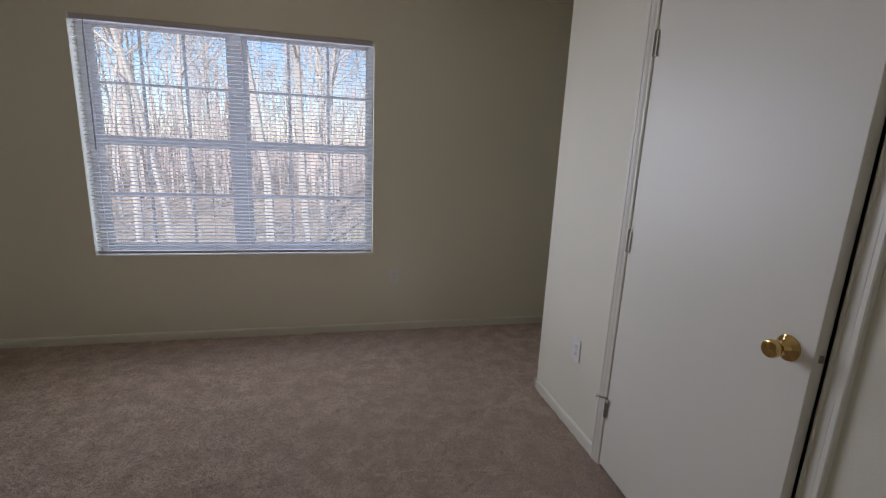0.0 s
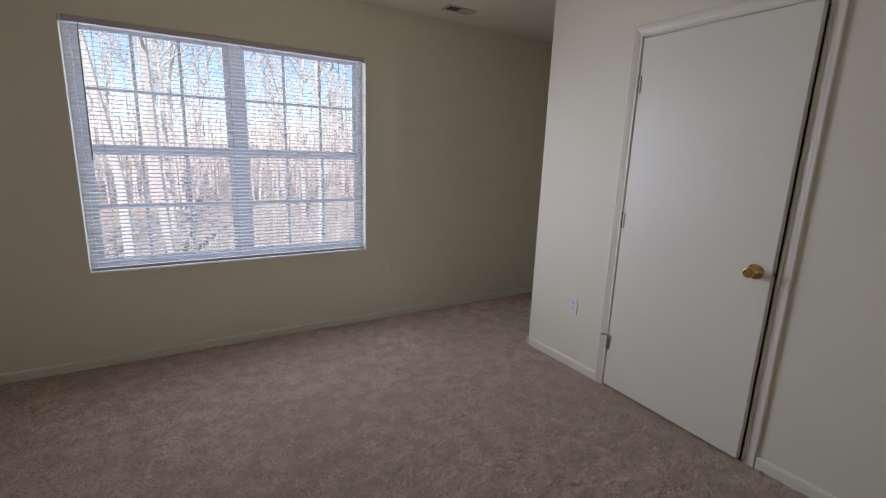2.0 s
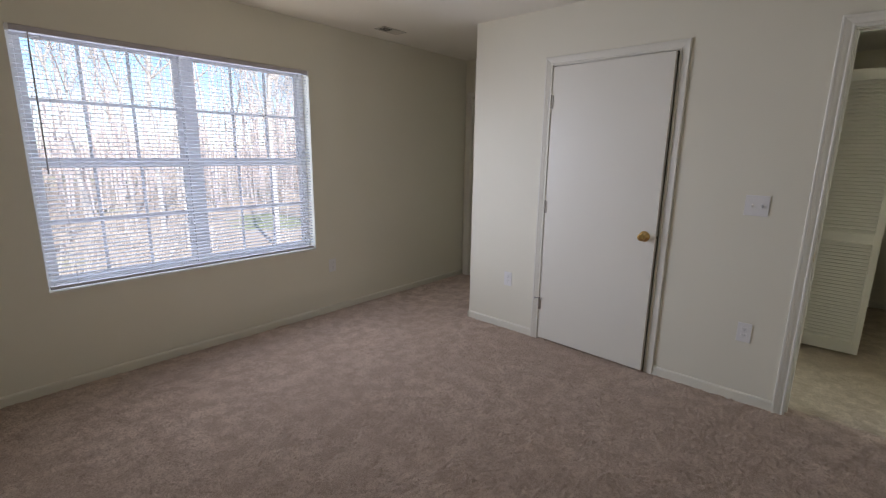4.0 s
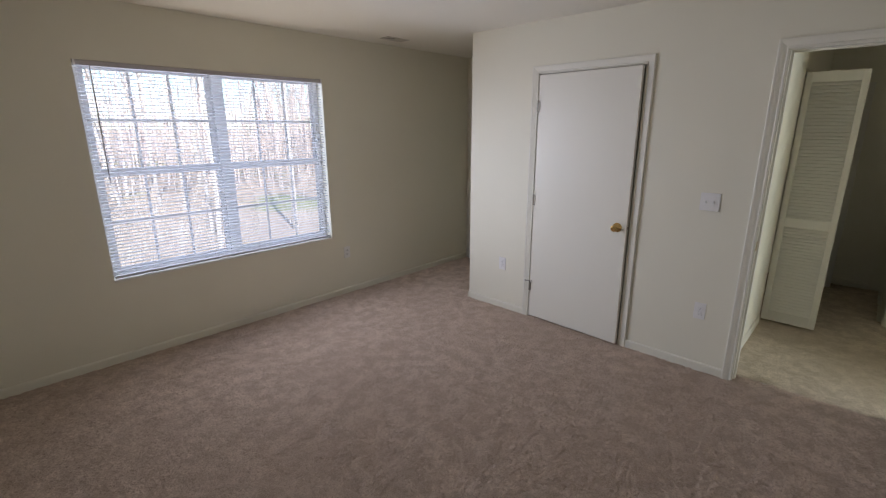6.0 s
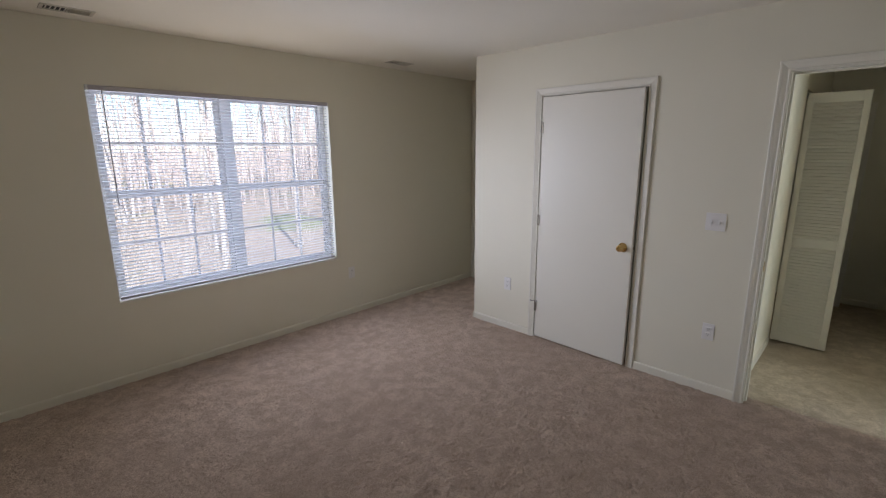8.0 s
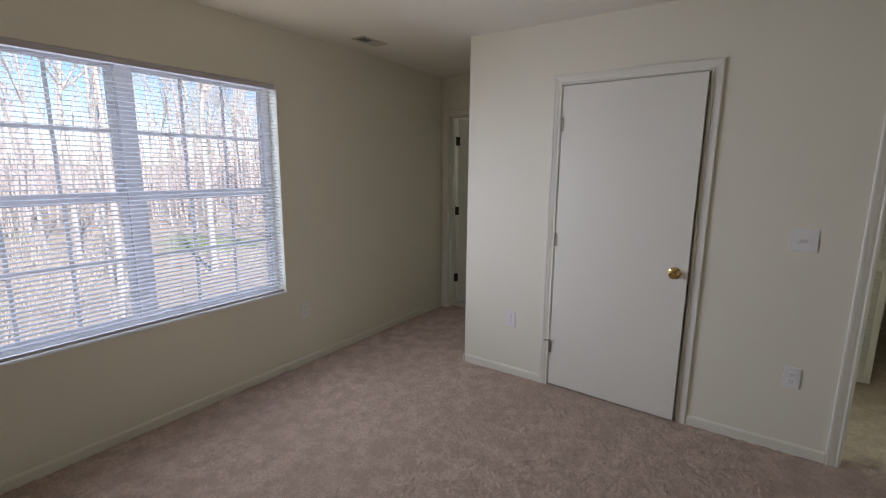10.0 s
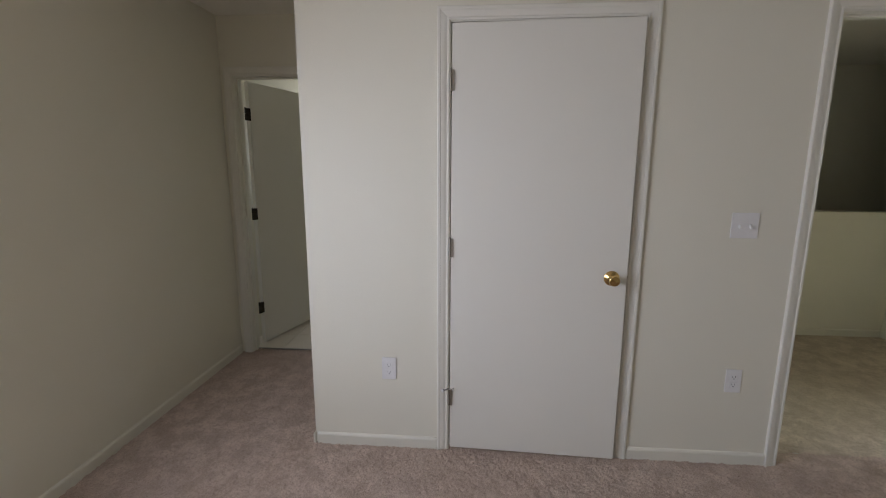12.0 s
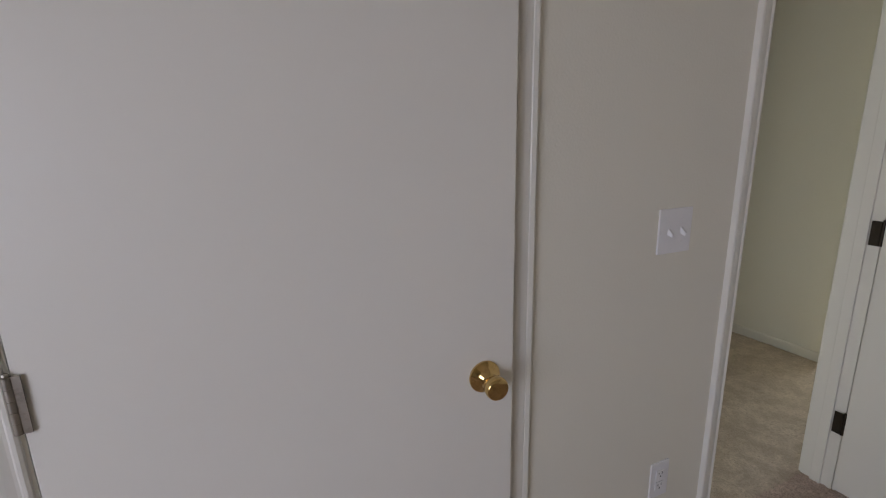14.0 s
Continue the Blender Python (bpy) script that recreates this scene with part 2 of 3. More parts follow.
def wall(name, along, lo, hi, d0, d1, z0, z1, holes=(), material=None, label="", bottom_holes=True):
    """A wall along x or y, from lo to hi, between depths d0 and d1, with holes (a0, a1, b0, b1) right through it."""
    bm = bmesh.new()
    cuts = sorted({lo, hi, *[c for h in holes for c in h[:2]]})
    for a, b in zip(cuts, cuts[1:]):
        spans = [(z0, z1)]
        for h0, h1, b0, b1 in holes:
            if h0 <= a and b <= h1:
                spans = [s for s0, s1 in spans for s in ((s0, min(b0, s1)), (max(b1, s0), s1)) if s[1] - s[0] > 1e-5]
        for s0, s1 in spans:
            bx(bm, *((a, b, d0, d1) if along == "x" else (d0, d1, a, b)), s0, s1)
    bmesh.ops.remove_doubles(bm, verts=bm.verts[:], dist=1e-5)
    inner = [f for f in bm.faces if any(f is not g and set(f.verts) == set(g.verts) for e in f.edges for g in e.link_faces)]
    bmesh.ops.delete(bm, geom=inner, context="FACES")
    return tagged(part(name, bm, material or M_WALL), label or "off-white painted plaster wall", "wall", kind="structure")


# ---- large structure ----
H = 2.44                      # ceiling
NY = 3.395                    # window wall
EX = 1.195                    # closet wall
WX0, WX1, WZ0, WZ1 = -1.502, 0.279, 0.603, 2.064

wall("wall_north", "x", -3.15, 4.35, NY, NY + 0.165, -0.3, H, [(WX0, WX1, WZ0, WZ1)], label="beige painted window wall with a faint sheen")
wall("wall_east", "y", -1.115, 2.405, EX, EX + 0.115, 0, H, [(0.866, 1.722, 0, 2.066), (-0.709, 0.119, 0, 2.074)], label="off-white painted wall with two door openings")
wall("wall_alcove_south", "x", EX + 0.115, 2.295, 2.29, 2.405, 0, H)
wall("wall_alcove_east", "y", 0.28, NY, 2.295, 2.41, 0, H, [(2.517, 3.324, 0, 2.062)])
wall("wall_hall_north", "x", EX + 0.115, 4.2, 0.165, 0.28, 0, H, [(2.49, 4.02, 0, 2.075)], label="off-white painted hall wall with a closet opening")
wall("wall_closet_back", "x", 2.41, 4.2, 0.9, 1.0, 0, H)
wall("wall_south", "x", -3.0, EX, -1.115, -1.0, 0, H)
wall("wall_west", "y", -5.15, NY, -3.15, -3.0, -0.3, H)
wall("wall_hall_west", "y", -1.885, -1.115, -0.3, -0.2, 0, H)
wall("wall_hall_south", "x", -3.0, 3.175, -2.0, -1.885, 0, H, [(0.95, 1.75, 0, 2.06)], label="off-white painted hall wall")
wall("wall_stair_west", "y", -3.1, -2.0, 3.06, 3.175, -1.5, H)
wall("wall_stair_south", "x", 3.175, 4.2, -3.1, -3.0, -1.5, H)
wall("wall_outer_east", "y", -5.15, NY, 4.2, 4.35, -1.5, H, [(2.82, 3.34, 1.14, 2.06)])
wall("wall_room_east", "y", -5.0, -3.1, 3.06, 3.175, 0, H)
wall("wall_outer_south", "x", -3.0, 4.2, -5.15, -5.0, -0.3, H, [(0.7, 2.3, 0.62, 2.06)])
wall("half_wall", "y", -1.885, -0.62, 3.06, 3.175, 0, 1.067, label="waist-high off-white half wall beside the stairwell")
wall("wall_stair_north", "x", 3.175, 4.2, -0.62, -0.52, -1.5, -0.02)
for n_, (a, b, c, d) in (("wall_lower_north", (-3.15, 4.35, NY, NY + 0.165)), ("wall_lower_south", (-3.15, 4.35, -5.15, -5.0)),
                         ("wall_lower_west", (-3.15, -3.0, -5.0, NY)), ("wall_lower_east", (4.2, 4.35, -5.0, NY))):
    tagged(box_part(n_, (a, b, c, d, -3.2, -0.3 if "east" not in n_ else -1.5), M_EXT), "plain outer wall of the storey below", "wall", kind="structure")

tagged(box_part("ceiling", (-3.15, 4.35, -5.15, NY + 0.165, H, H + 0.2), M_CEIL), "flat off-white painted ceiling", "ceiling", kind="structure")
# slab under the carpets, left open over the stairs
bm = bmesh.new()
for d in ((-3.0, 3.12, -5.0, NY), (3.12, 4.2, -0.55, NY), (3.12, 4.2, -5.0, -3.1)):
    bx(bm, *d, -0.2, -0.03)
tagged(part("floor_slab", bm, M_EXT), "plain floor slab", "floor", kind="structure")
tagged(box_part("stair_landing", (3.175, 4.2, -3.0, -0.62, -1.6, -1.5), M_CARPET), "beige carpeted landing of the stairs", "floor", kind="structure")


def carpet_sheet(name, x0, x1, y0, y1, step, amp, label, keep, material):
    """Cut-pile carpet as a finely uneven sheet of tufts."""
    nx, ny = int((x1 - x0) / step) + 1, int((y1 - y0) / step) + 1
    xs, ys = np.linspace(x0, x1, nx), np.linspace(y0, y1, ny)
    gx, gy = np.meshgrid(xs, ys)
    rng = np.random.default_rng(7)
    fine = rng.normal(0, 1, gx.shape)
    soft = fine.copy()
    for _ in range(2):
        soft = (soft + np.roll(soft, 1, 0) + np.roll(soft, 1, 1) + np.roll(soft, -1, 0) + np.roll(soft, -1, 1)) / 5
    z = np.clip(amp * (0.6 * fine + 0.9 * soft), -0.016, 0.009) - 0.003
    jx, jy = rng.uniform(-0.3, 0.3, gx.shape) * step, rng.uniform(-0.3, 0.3, gx.shape) * step
    co = np.stack([gx + jx, gy + jy, z], -1).reshape(-1, 3)
    i = np.arange((ny - 1) * nx).reshape(ny - 1, nx)[:, :-1].ravel()
    cx, cy = co[i, 0], co[i, 1]
    i = i[[keep(a, b) for a, b in zip(cx, cy)]]
    faces = np.stack([i, i + 1, i + nx + 1, i + nx], -1)
    me = bpy.data.meshes.new(name)
    me.from_pydata(co.tolist(), [], faces.tolist())
    me.materials.append(material)
    me.polygons.foreach_set("use_smooth", [True] * len(me.polygons))
    return tagged(new(name, me), label, "carpet", kind="structure")


carpet_sheet("floor", -3.02, 2.36, -1.02, NY + 0.02, 0.0082, 0.0034, "worn beige-taupe cut-pile carpet with faint stains",
             lambda x, y: (x < 1.30 and y < 2.42) or y > 2.39, M_CARPET)
carpet_sheet("floor_hall", 1.30, 4.22, -1.9, 0.95, 0.016, 0.0018, "worn beige cut-pile carpet in the hall",
             lambda x, y: not (x > 3.15 and y < -0.6), M_CARPET_HALL)
tagged(box_part("floor_room", (-3.0, 3.06, -5.0, -1.88, -0.03, -0.004), M_CARPET), "beige carpet in the next room", "carpet", kind="structure")

# bathroom tiles
bath = thing("floor_bath", "cream tiled bathroom floor", "floor", kind="structure")
box_part("grout", (2.36, 4.2, 1.0, NY, -0.03, 0.0), M_EXT, bath)
tile_me = None
for i in range(6):
    for j in range(8):
        x, y = 2.365 + i * 0.305, 1.0 + j * 0.3
        if tile_me is None:
            t_ = part("tile", bx(bmesh.new(), 0, 0.3, 0, 0.296, -0.01, 0.004, 0.0015), M_TILE, bath)
            tile_me = t_.data
        else:
            t_ = new("tile", tile_me)
            t_.parent = bath
        t_.location = (x, y, 0)


# baseboards
def baseboard(along, lo, hi, face, out, label="low off-white painted baseboard"):
    """A low board with an eased top along a wall face; out: the way into the room, +1 or -1."""
    prof = [(0, -0.02), (0.011, -0.02), (0.011, 0.044), (0.009, 0.051), (0.005, 0.056), (0, 0.058)]
    bm = bmesh.new()
    ends = []
    for a in (lo, hi):
        ends.append([bm.verts.new((a, face + out * d, z) if along == "x" else (face + out * d, a, z)) for d, z in prof])
    for k in range(len(prof)):
        bm.faces.new((ends[0][k], ends[0][(k + 1) % len(prof)], ends[1][(k + 1) % len(prof)], ends[1][k]))
    bm.faces.new(ends[0][::-1])
    bm.faces.new(ends[1])
    return tagged(part("baseboard", bm, M_BASE), label, "baseboard", kind="structure")


baseboard("x", -3.0, 2.283, NY, -1)
baseboard("y", 1.767, 2.394, EX, -1)
baseboard("y", 0.163, 0.821, EX, -1)
baseboard("y", -1.0, -0.754, EX, -1)
baseboard("x", EX - 0.011, 2.284, 2.405, 1)
baseboard("y", 2.416, 2.476, 2.295, -1)
baseboard("x", -2.99, EX - 0.012, -1.0, 1)
baseboard("y", -0.98, NY - 0.012, -3.0, 1)
baseboard("x", 1.325, 2.43, 0.165, -1)
baseboard("x", 1.81, 3.05, -1.885, 1)
baseboard("y", -1.87, -0.63, 3.06, -1)
baseboard("y", -0.5, 0.15, 4.2, -1)


# ---- doors ----
CASING = [(0, 0), (0, 0.007), (0.004, 0.0095), (0.009, 0.0095), (0.012, 0.0075), (0.016, 0.008), (0.026, 0.0115), (0.036, 0.0135),
          (0.040, 0.0135), (0.042, 0.0155), (0.052, 0.0165), (0.056, 0.0145), (0.057, 0)]


def casing(parent, along, in0, in1, top, face, out, material=M_TRIM, names=("casing", "casing", "casing")):
    """Moulded trim on two sides and the head of an opening, mitred at the corners."""
    def at(s, d, z):
        return (s, face + out * d, z) if along == "x" else (face + out * d, s, z)
    for kind_, nm in zip("lrh", names):
        bm = bmesh.new()
        if kind_ == "h":
            a = [bm.verts.new(at(in0 - u, d, top + u)) for u, d in CASING]
            b = [bm.verts.new(at(in1 + u, d, top + u)) for u, d in CASING]
        else:
            sgn, edge = (-1, in0) if kind_ == "l" else (1, in1)
            a = [bm.verts.new(at(edge + sgn * u, d, -0.01)) for u, d in CASING]
            b = [bm.verts.new(at(edge + sgn * u, d, top + u)) for u, d in CASING]
        n = len(CASING)
        for k in range(n):
            bm.faces.new((a[k], a[(k + 1) % n], b[(k + 1) % n], b[k]))
        bm.faces.new(a[::-1])
        bm.faces.new(b)
        part(nm, bm, material, parent)


def jambs(parent, along, in0, in1, top, d0, d1, stop0, stop1, material=M_TRIM):
    """Lining boards of an opening with the stop strip that the leaf closes against."""
    def dims(s0, s1, e0, e1, z0, z1):
        return (s0, s1, e0, e1, z0, z1) if along == "x" else (e0, e1, s0, s1, z0, z1)
    for s0, s1, z0, z1 in ((in0 - 0.018, in0, -0.01, top), (in1, in1 + 0.018, -0.01, top), (in0 - 0.018, in1 + 0.018, top, top + 0.016)):
        box_part("jamb", dims(s0, s1, d0, d1, z0, z1), material, parent, 0.0012)
    for s0, s1, z0, z1 in ((in0, in0 + 0.011, -0.01, top), (in1 - 0.011, in1, -0.01, top), (in0 + 0.011, in1 - 0.011, top - 0.011, top)):
        box_part("door_stop", dims(s0, s1, stop0, stop1, z0, z1), material, parent, 0.002)


def hinge(parent, at, along, leaf_to, material, label, height=0.089, leaf=0.016, flat=0.0015):
    """A butt hinge: knuckle in five barrels with tips, and one leaf. at: the knuckle's middle; along, leaf_to: unit ways."""
    x, y, z = at
    h = part("hinge", lathe(bmesh.new(), [(0, 0.0), (0.0005, 0.006), (height / 5 - 0.0008, 0.006), (height / 5, 0.0052)], (x, y, z - height / 2), (0, 0, 1), 12), material, parent, label, True)
    for k in range(1, 5):
        part("knuckle", lathe(bmesh.new(), [(0, 0.0052), (0.0008, 0.006), (height / 5 - 0.0008, 0.006), (height / 5, 0.0052)], (x, y, z - height / 2 + k * height / 5), (0, 0, 1), 12), material, h, smooth=True)
    part("pin_tip", lathe(bmesh.new(), [(0, 0.0035), (0.002, 0.0048), (0.005, 0.004), (0.007, 0.0)], (x, y, z + height / 2), (0, 0, 1), 10), material, h, smooth=True)
    lx, ly = leaf_to
    px, py = -ly, lx
    bm = bmesh.new()
    q = [(x + lx * a + px * b, y + ly * a + py * b) for a, b in ((0, -flat), (leaf, -flat), (leaf, flat), (0, flat))]
    lo = [bm.verts.new((*p, z - height / 2)) for p in q]
    hi = [bm.verts.new((*p, z + height / 2)) for p in q]
    for k in range(4):
        bm.faces.new((lo[k], lo[(k + 1) % 4], hi[(k + 1) % 4], hi[k]))
    bm.faces.new(lo[::-1])
    bm.faces.new(hi)
    part("hinge_leaf", bm, material, h)
    return h


def knob(parent, at, out, material=M_BRASS):
    """A round door knob with rose, neck and a dished face; out: the way it stands off the leaf."""
    k = part("knob", lathe(bmesh.new(), [(0.024, 0.0095), (0.030, 0.0105), (0.034, 0.014), (0.039, 0.0195), (0.045, 0.0232), (0.052, 0.0245), (0.058, 0.0240),
                                         (0.0615, 0.0222), (0.0625, 0.0200), (0.0618, 0.0182), (0.0595, 0.0168), (0.0585, 0.0150), (0.0588, 0.0120), (0.0596, 0.006), (0.0598, 0)], at, out, 36), material, parent, "polished brass door knob", True)
    part("rose", lathe(bmesh.new(), [(0, 0.0345), (0.0022, 0.0350), (0.0045, 0.0342), (0.0060, 0.0315), (0.0080, 0.0285), (0.0115, 0.0225), (0.0150, 0.0165), (0.0180, 0.0150),
                                     (0.0195, 0.0128), (0.025, 0.0105)], at, out, 36), material, k, smooth=True)
    return k


# closet door: hinged at the north jamb, not quite shut
door = thing("door_1", "white flush closet door, standing slightly ajar, brass knob", "door", (EX, 1.70, 0), kind="structure")
in0, in1, top = 0.884, 1.704, 2.05
inv = door.matrix_world.inverted()


def under(ob, parent):
    """Makes ob a part of parent without moving it."""
    ob.parent = parent
    ob.matrix_parent_inverse = parent.matrix_world.inverted()
    return ob


holder = thing("door_frame", "white moulded door casing and jamb", "door frame", kind="structure")
casing(holder, "y", in0 - 0.005, in1 + 0.005, top + 0.005, EX, -1)
jambs(holder, "y", in0, in1, top, EX + 0.0005, EX + 0.1145, EX + 0.038, EX + 0.07)
holder.name = "trim_closet_door"
W = 0.811
swing = math.atan2(0.034, W)
leaf = box_part("door_leaf", (0.0, 0.035, -W, 0, 0.011, 2.044), M_DOOR, None, 0.002, "flat white painted leaf")
leaf.matrix_world = pose(EX - 0.006, 1.7005, 0, 0, 0, -math.degrees(swing))
leaf.parent = door
leaf.matrix_parent_inverse = inv
bpy.context.view_layer.update()
for z in (1.806, 1.052, 0.290):
    h = hinge(None, (EX - 0.011, 1.7045, z), (0, 0, 1), (-math.sin(swing) * 0.4, -1), M_HINGE, "dull metal butt hinge")
    under(h, door)
k = knob(None, (EX - 0.006 - math.sin(swing) * 0.742, 1.7005 - 0.742, 0.928), (-math.cos(swing), math.sin(swing), 0))
under(k, door)
latch = box_part("latch", (EX - 0.026, EX - 0.016, 0.8835, 0.8895, 0.919, 0.938), M_HINGE, None, 0.0015, "dull metal spring latch")
under(latch, door)
# hinge-pin stop on the lowest hinge
stop = part("hinge_stop", tube(bmesh.new(), [Vector((EX - 0.012, 1.705, 0.337)), Vector((EX - 0.028, 1.716, 0.338)), Vector((EX - 0.040, 1.732, 0.338))], [0.0042] * 3, 10), M_STEEL, None, "metal hinge-pin door stop", True)
under(stop, door)
for a, b in (((EX - 0.037, 1.728, 0.338), (-0.6, 0.8, 0)), ((EX - 0.02, 1.690, 0.335), (0.2, -1, 0))):
    under(part("bumper", lathe(bmesh.new(), [(0, 0.005), (0.003, 0.0085), (0.009, 0.0085), (0.011, 0.006)], a, b, 14), M_RUBBER, None, "grey rubber bumper", True), door)
under(part("stop_arm", tube(bmesh.new(), [Vector((EX - 0.014, 1.705, 0.336)), Vector((EX - 0.022, 1.692, 0.335))], [0.004, 0.004], 10), M_STEEL, None, "", True), door)

# bedroom door, opened wide into the room
d3 = thing("trim_bedroom_door", "white moulded door casing and jamb", "door frame", kind="structure")
casing(d3, "y", -0.695, 0.105, 2.062, EX, -1)
casing(d3, "y", -0.695, 0.105, 2.062, EX + 0.115, 1)
jambs(d3, "y", -0.690, 0.100, 2.057, EX + 0.0005, EX + 0.1145, EX + 0.038, EX + 0.074)
box_part("strike_plate", (EX + 0.008, EX + 0.03, 0.0985, 0.1015, 0.895, 0.957), M_BRASS, d3, 0.0005, "small brass strike plate")
b_door = thing("door_3", "off-white flush bedroom door opened against the wall", "door", (EX, -0.695, 0), kind="structure")
bl = box_part("door_leaf", (EX - 0.79, EX - 0.012, -0.703, -0.668, 0.018, 2.045), M_DOOR, None, 0.002)
under(bl, b_door)
for z in (1.80, 1.06, 0.30):
    under(hinge(None, (EX - 0.006, -0.672, z), (0, 0, 1), (1, 0), M_BRONZE, "dark bronze butt hinge", leaf=0.034), b_door)
for s in (1, -1):
    under(knob(None, (EX - 0.73, -0.6855 + s * 0.0175, 0.93), (0, s, 0)), b_door)

# bathroom door, half open away from the room
d2 = thing("trim_bath_door", "off-white moulded door casing and jamb", "door frame", kind="structure")
casing(d2, "y", 2.53, 3.310, 2.047, 2.295, -1)
jambs(d2, "y", 2.535, 3.305, 2.042, 2.2955, 2.4095, 2.335, 2.37)
box_part("threshold", (2.352, 2.366, 2.536, 3.304, -0.01, 0.007), M_STEEL, d2, 0.002, "metal carpet edge strip")
e_door = thing("door_2", "off-white flush bathroom door standing open", "door", (2.41, 3.30, 0), kind="structure")
ang = 75.0
el = box_part("door_leaf", (0, 0.035, -0.765, -0.003, 0.014, 2.036), M_HALLDOOR, None, 0.002)
el.matrix_world = pose(2.450, 3.279, 0, 0, 0, ang)
el.parent = e_door
el.matrix_parent_inverse = e_door.matrix_world.inverted()
for z in (1.80, 1.06, 0.312):
    under(hinge(None, (2.420, 3.296, z), (0, 0, 1), (0.87, -0.5), M_BRONZE, "dark bronze butt hinge", leaf=0.042), e_door)


# louvred bifold closet doors in the hall
def louvre_panel(parent, x0, y0, y1):
    """One louvred panel across x0, between y0 and y1: stiles, three rails and slanted slats."""
    th, st = 0.028, 0.042
    p = box_part("door_panel", (x0 - th / 2, x0 + th / 2, y0, y0 + st, 0.02, 2.045), M_HALLDOOR, parent, 0.002)
    box_part("stile", (x0 - th / 2, x0 + th / 2, y1 - st, y1, 0.02, 2.045), M_HALLDOOR, p, 0.002)
    for z0, z1 in ((0.02, 0.11), (0.845, 0.92), (1.97, 2.045)):
        box_part("rail", (x0 - th / 2, x0 + th / 2, y0 + st, y1 - st, z0, z1), M_HALLDOOR, p, 0.001)
    me = None
    for z0, z1 in ((0.11, 0.845), (0.92, 1.97)):
        n = int((z1 - z0) / 0.0262)
        for k in range(n):
            z = z0 + (k + 0.5) * (z1 - z0) / n
            if me is None:
                s = part("slat", bx(bmesh.new(), -0.0035, 0.0035, y0 + st - y0, y1 - st - y0, -0.019, 0.019), M_HALLDOOR, p)
                me = s.data
            else:
                s = new("slat", me)
                s.parent = p
            s.matrix_basis = pose(x0, y0, z, 0, 38, 0)
    return p


for x_, s_ in ((2.510, 1), (3.975, -1)):
    bi = thing("bifold_door", "cream louvred bifold closet door folded open", "closet door", (x_, 0.16, 0), "louvred closet doors")
    for dx in (0, 0.036):
        under(louvre_panel(None, x_ + s_ * dx, -0.212, 0.158), bi)
tagged(box_part("trim_closet_track", (2.49, 4.02, 0.19, 0.22, 2.055, 2.076), M_STEEL), "metal bifold track", "door track", kind="structure")


# ---- window ----
win = thing("window_1", "white vinyl twin double-hung window with grids", "window", ((WX0 + WX1) / 2, 3.52, WZ0), kind="structure")


def wpart(name, dims, material=M_VINYL, parent=None, bevel=0.003, label=""):
    return under(box_part(name, dims, material, None, bevel, label), parent or win)


F0, F1 = 3.488, 3.56
wpart("window_frame", (WX0, WX0 + 0.036, F0, F1, WZ0, WZ1))
wpart("window_frame", (WX1 - 0.036, WX1, F0, F1, WZ0, WZ1))
wpart("window_frame", (WX0 + 0.036, WX1 - 0.036, F0, F1, WZ1 - 0.022, WZ1))
wpart("window_frame", (WX0 + 0.036, WX1 - 0.036, F0, F1, WZ0, WZ0 + 0.03))
wpart("mullion", (-0.645, -0.575, F0 - 0.002, F1, WZ0 + 0.03, WZ1 - 0.022))
wpart("window_sill", (WX0, WX1, 3.385, F0, WZ0 - 0.012, WZ0 + 0.006), M_TRIM, bevel=0.003)
for g0, g1 in ((-1.432, -0.676), (-0.546, 0.230)):
    o0 = WX0 + 0.036 if g0 < -1 else -0.575
    o1 = -0.645 if g0 < -1 else WX1 - 0.036
    for z0, z1, gz0, gz1, y in ((1.335, 2.042, 1.372, 2.026, 3.527), (0.633, 1.372, 0.660, 1.315, 3.500)):
        sash = wpart("sash", (o0, g0, y, y + 0.026, z0, z1))
        for nm, dims in (("stile", (g1, o1, y, y + 0.026, z0, z1)), ("rail", (g0, g1, y, y + 0.026, z0, gz0)), ("rail", (g0, g1, y, y + 0.026, gz1, z1))):
            under(box_part(nm, dims, M_VINYL, None, 0.002), sash)
        for f in (1 / 3, 2 / 3):
            x = g0 + (g1 - g0) * f
            under(box_part("muntin", (x - 0.009, x + 0.009, y + 0.010, y + 0.017, gz0, gz1), M_VINYL, None, 0.002), sash)
        zm = (gz0 + gz1) / 2 + (0.0 if gz0 > 1 else 0.01)
        under(box_part("muntin", (g0, g1, y + 0.008, y + 0.015, zm - 0.009, zm + 0.009), M_VINYL, None, 0.002), sash)
        pane = under(box_part("pane", (g0, g1, y + 0.0185, y + 0.0215, gz0, gz1), M_GLASS), sash)
        pane.visible_shadow = False

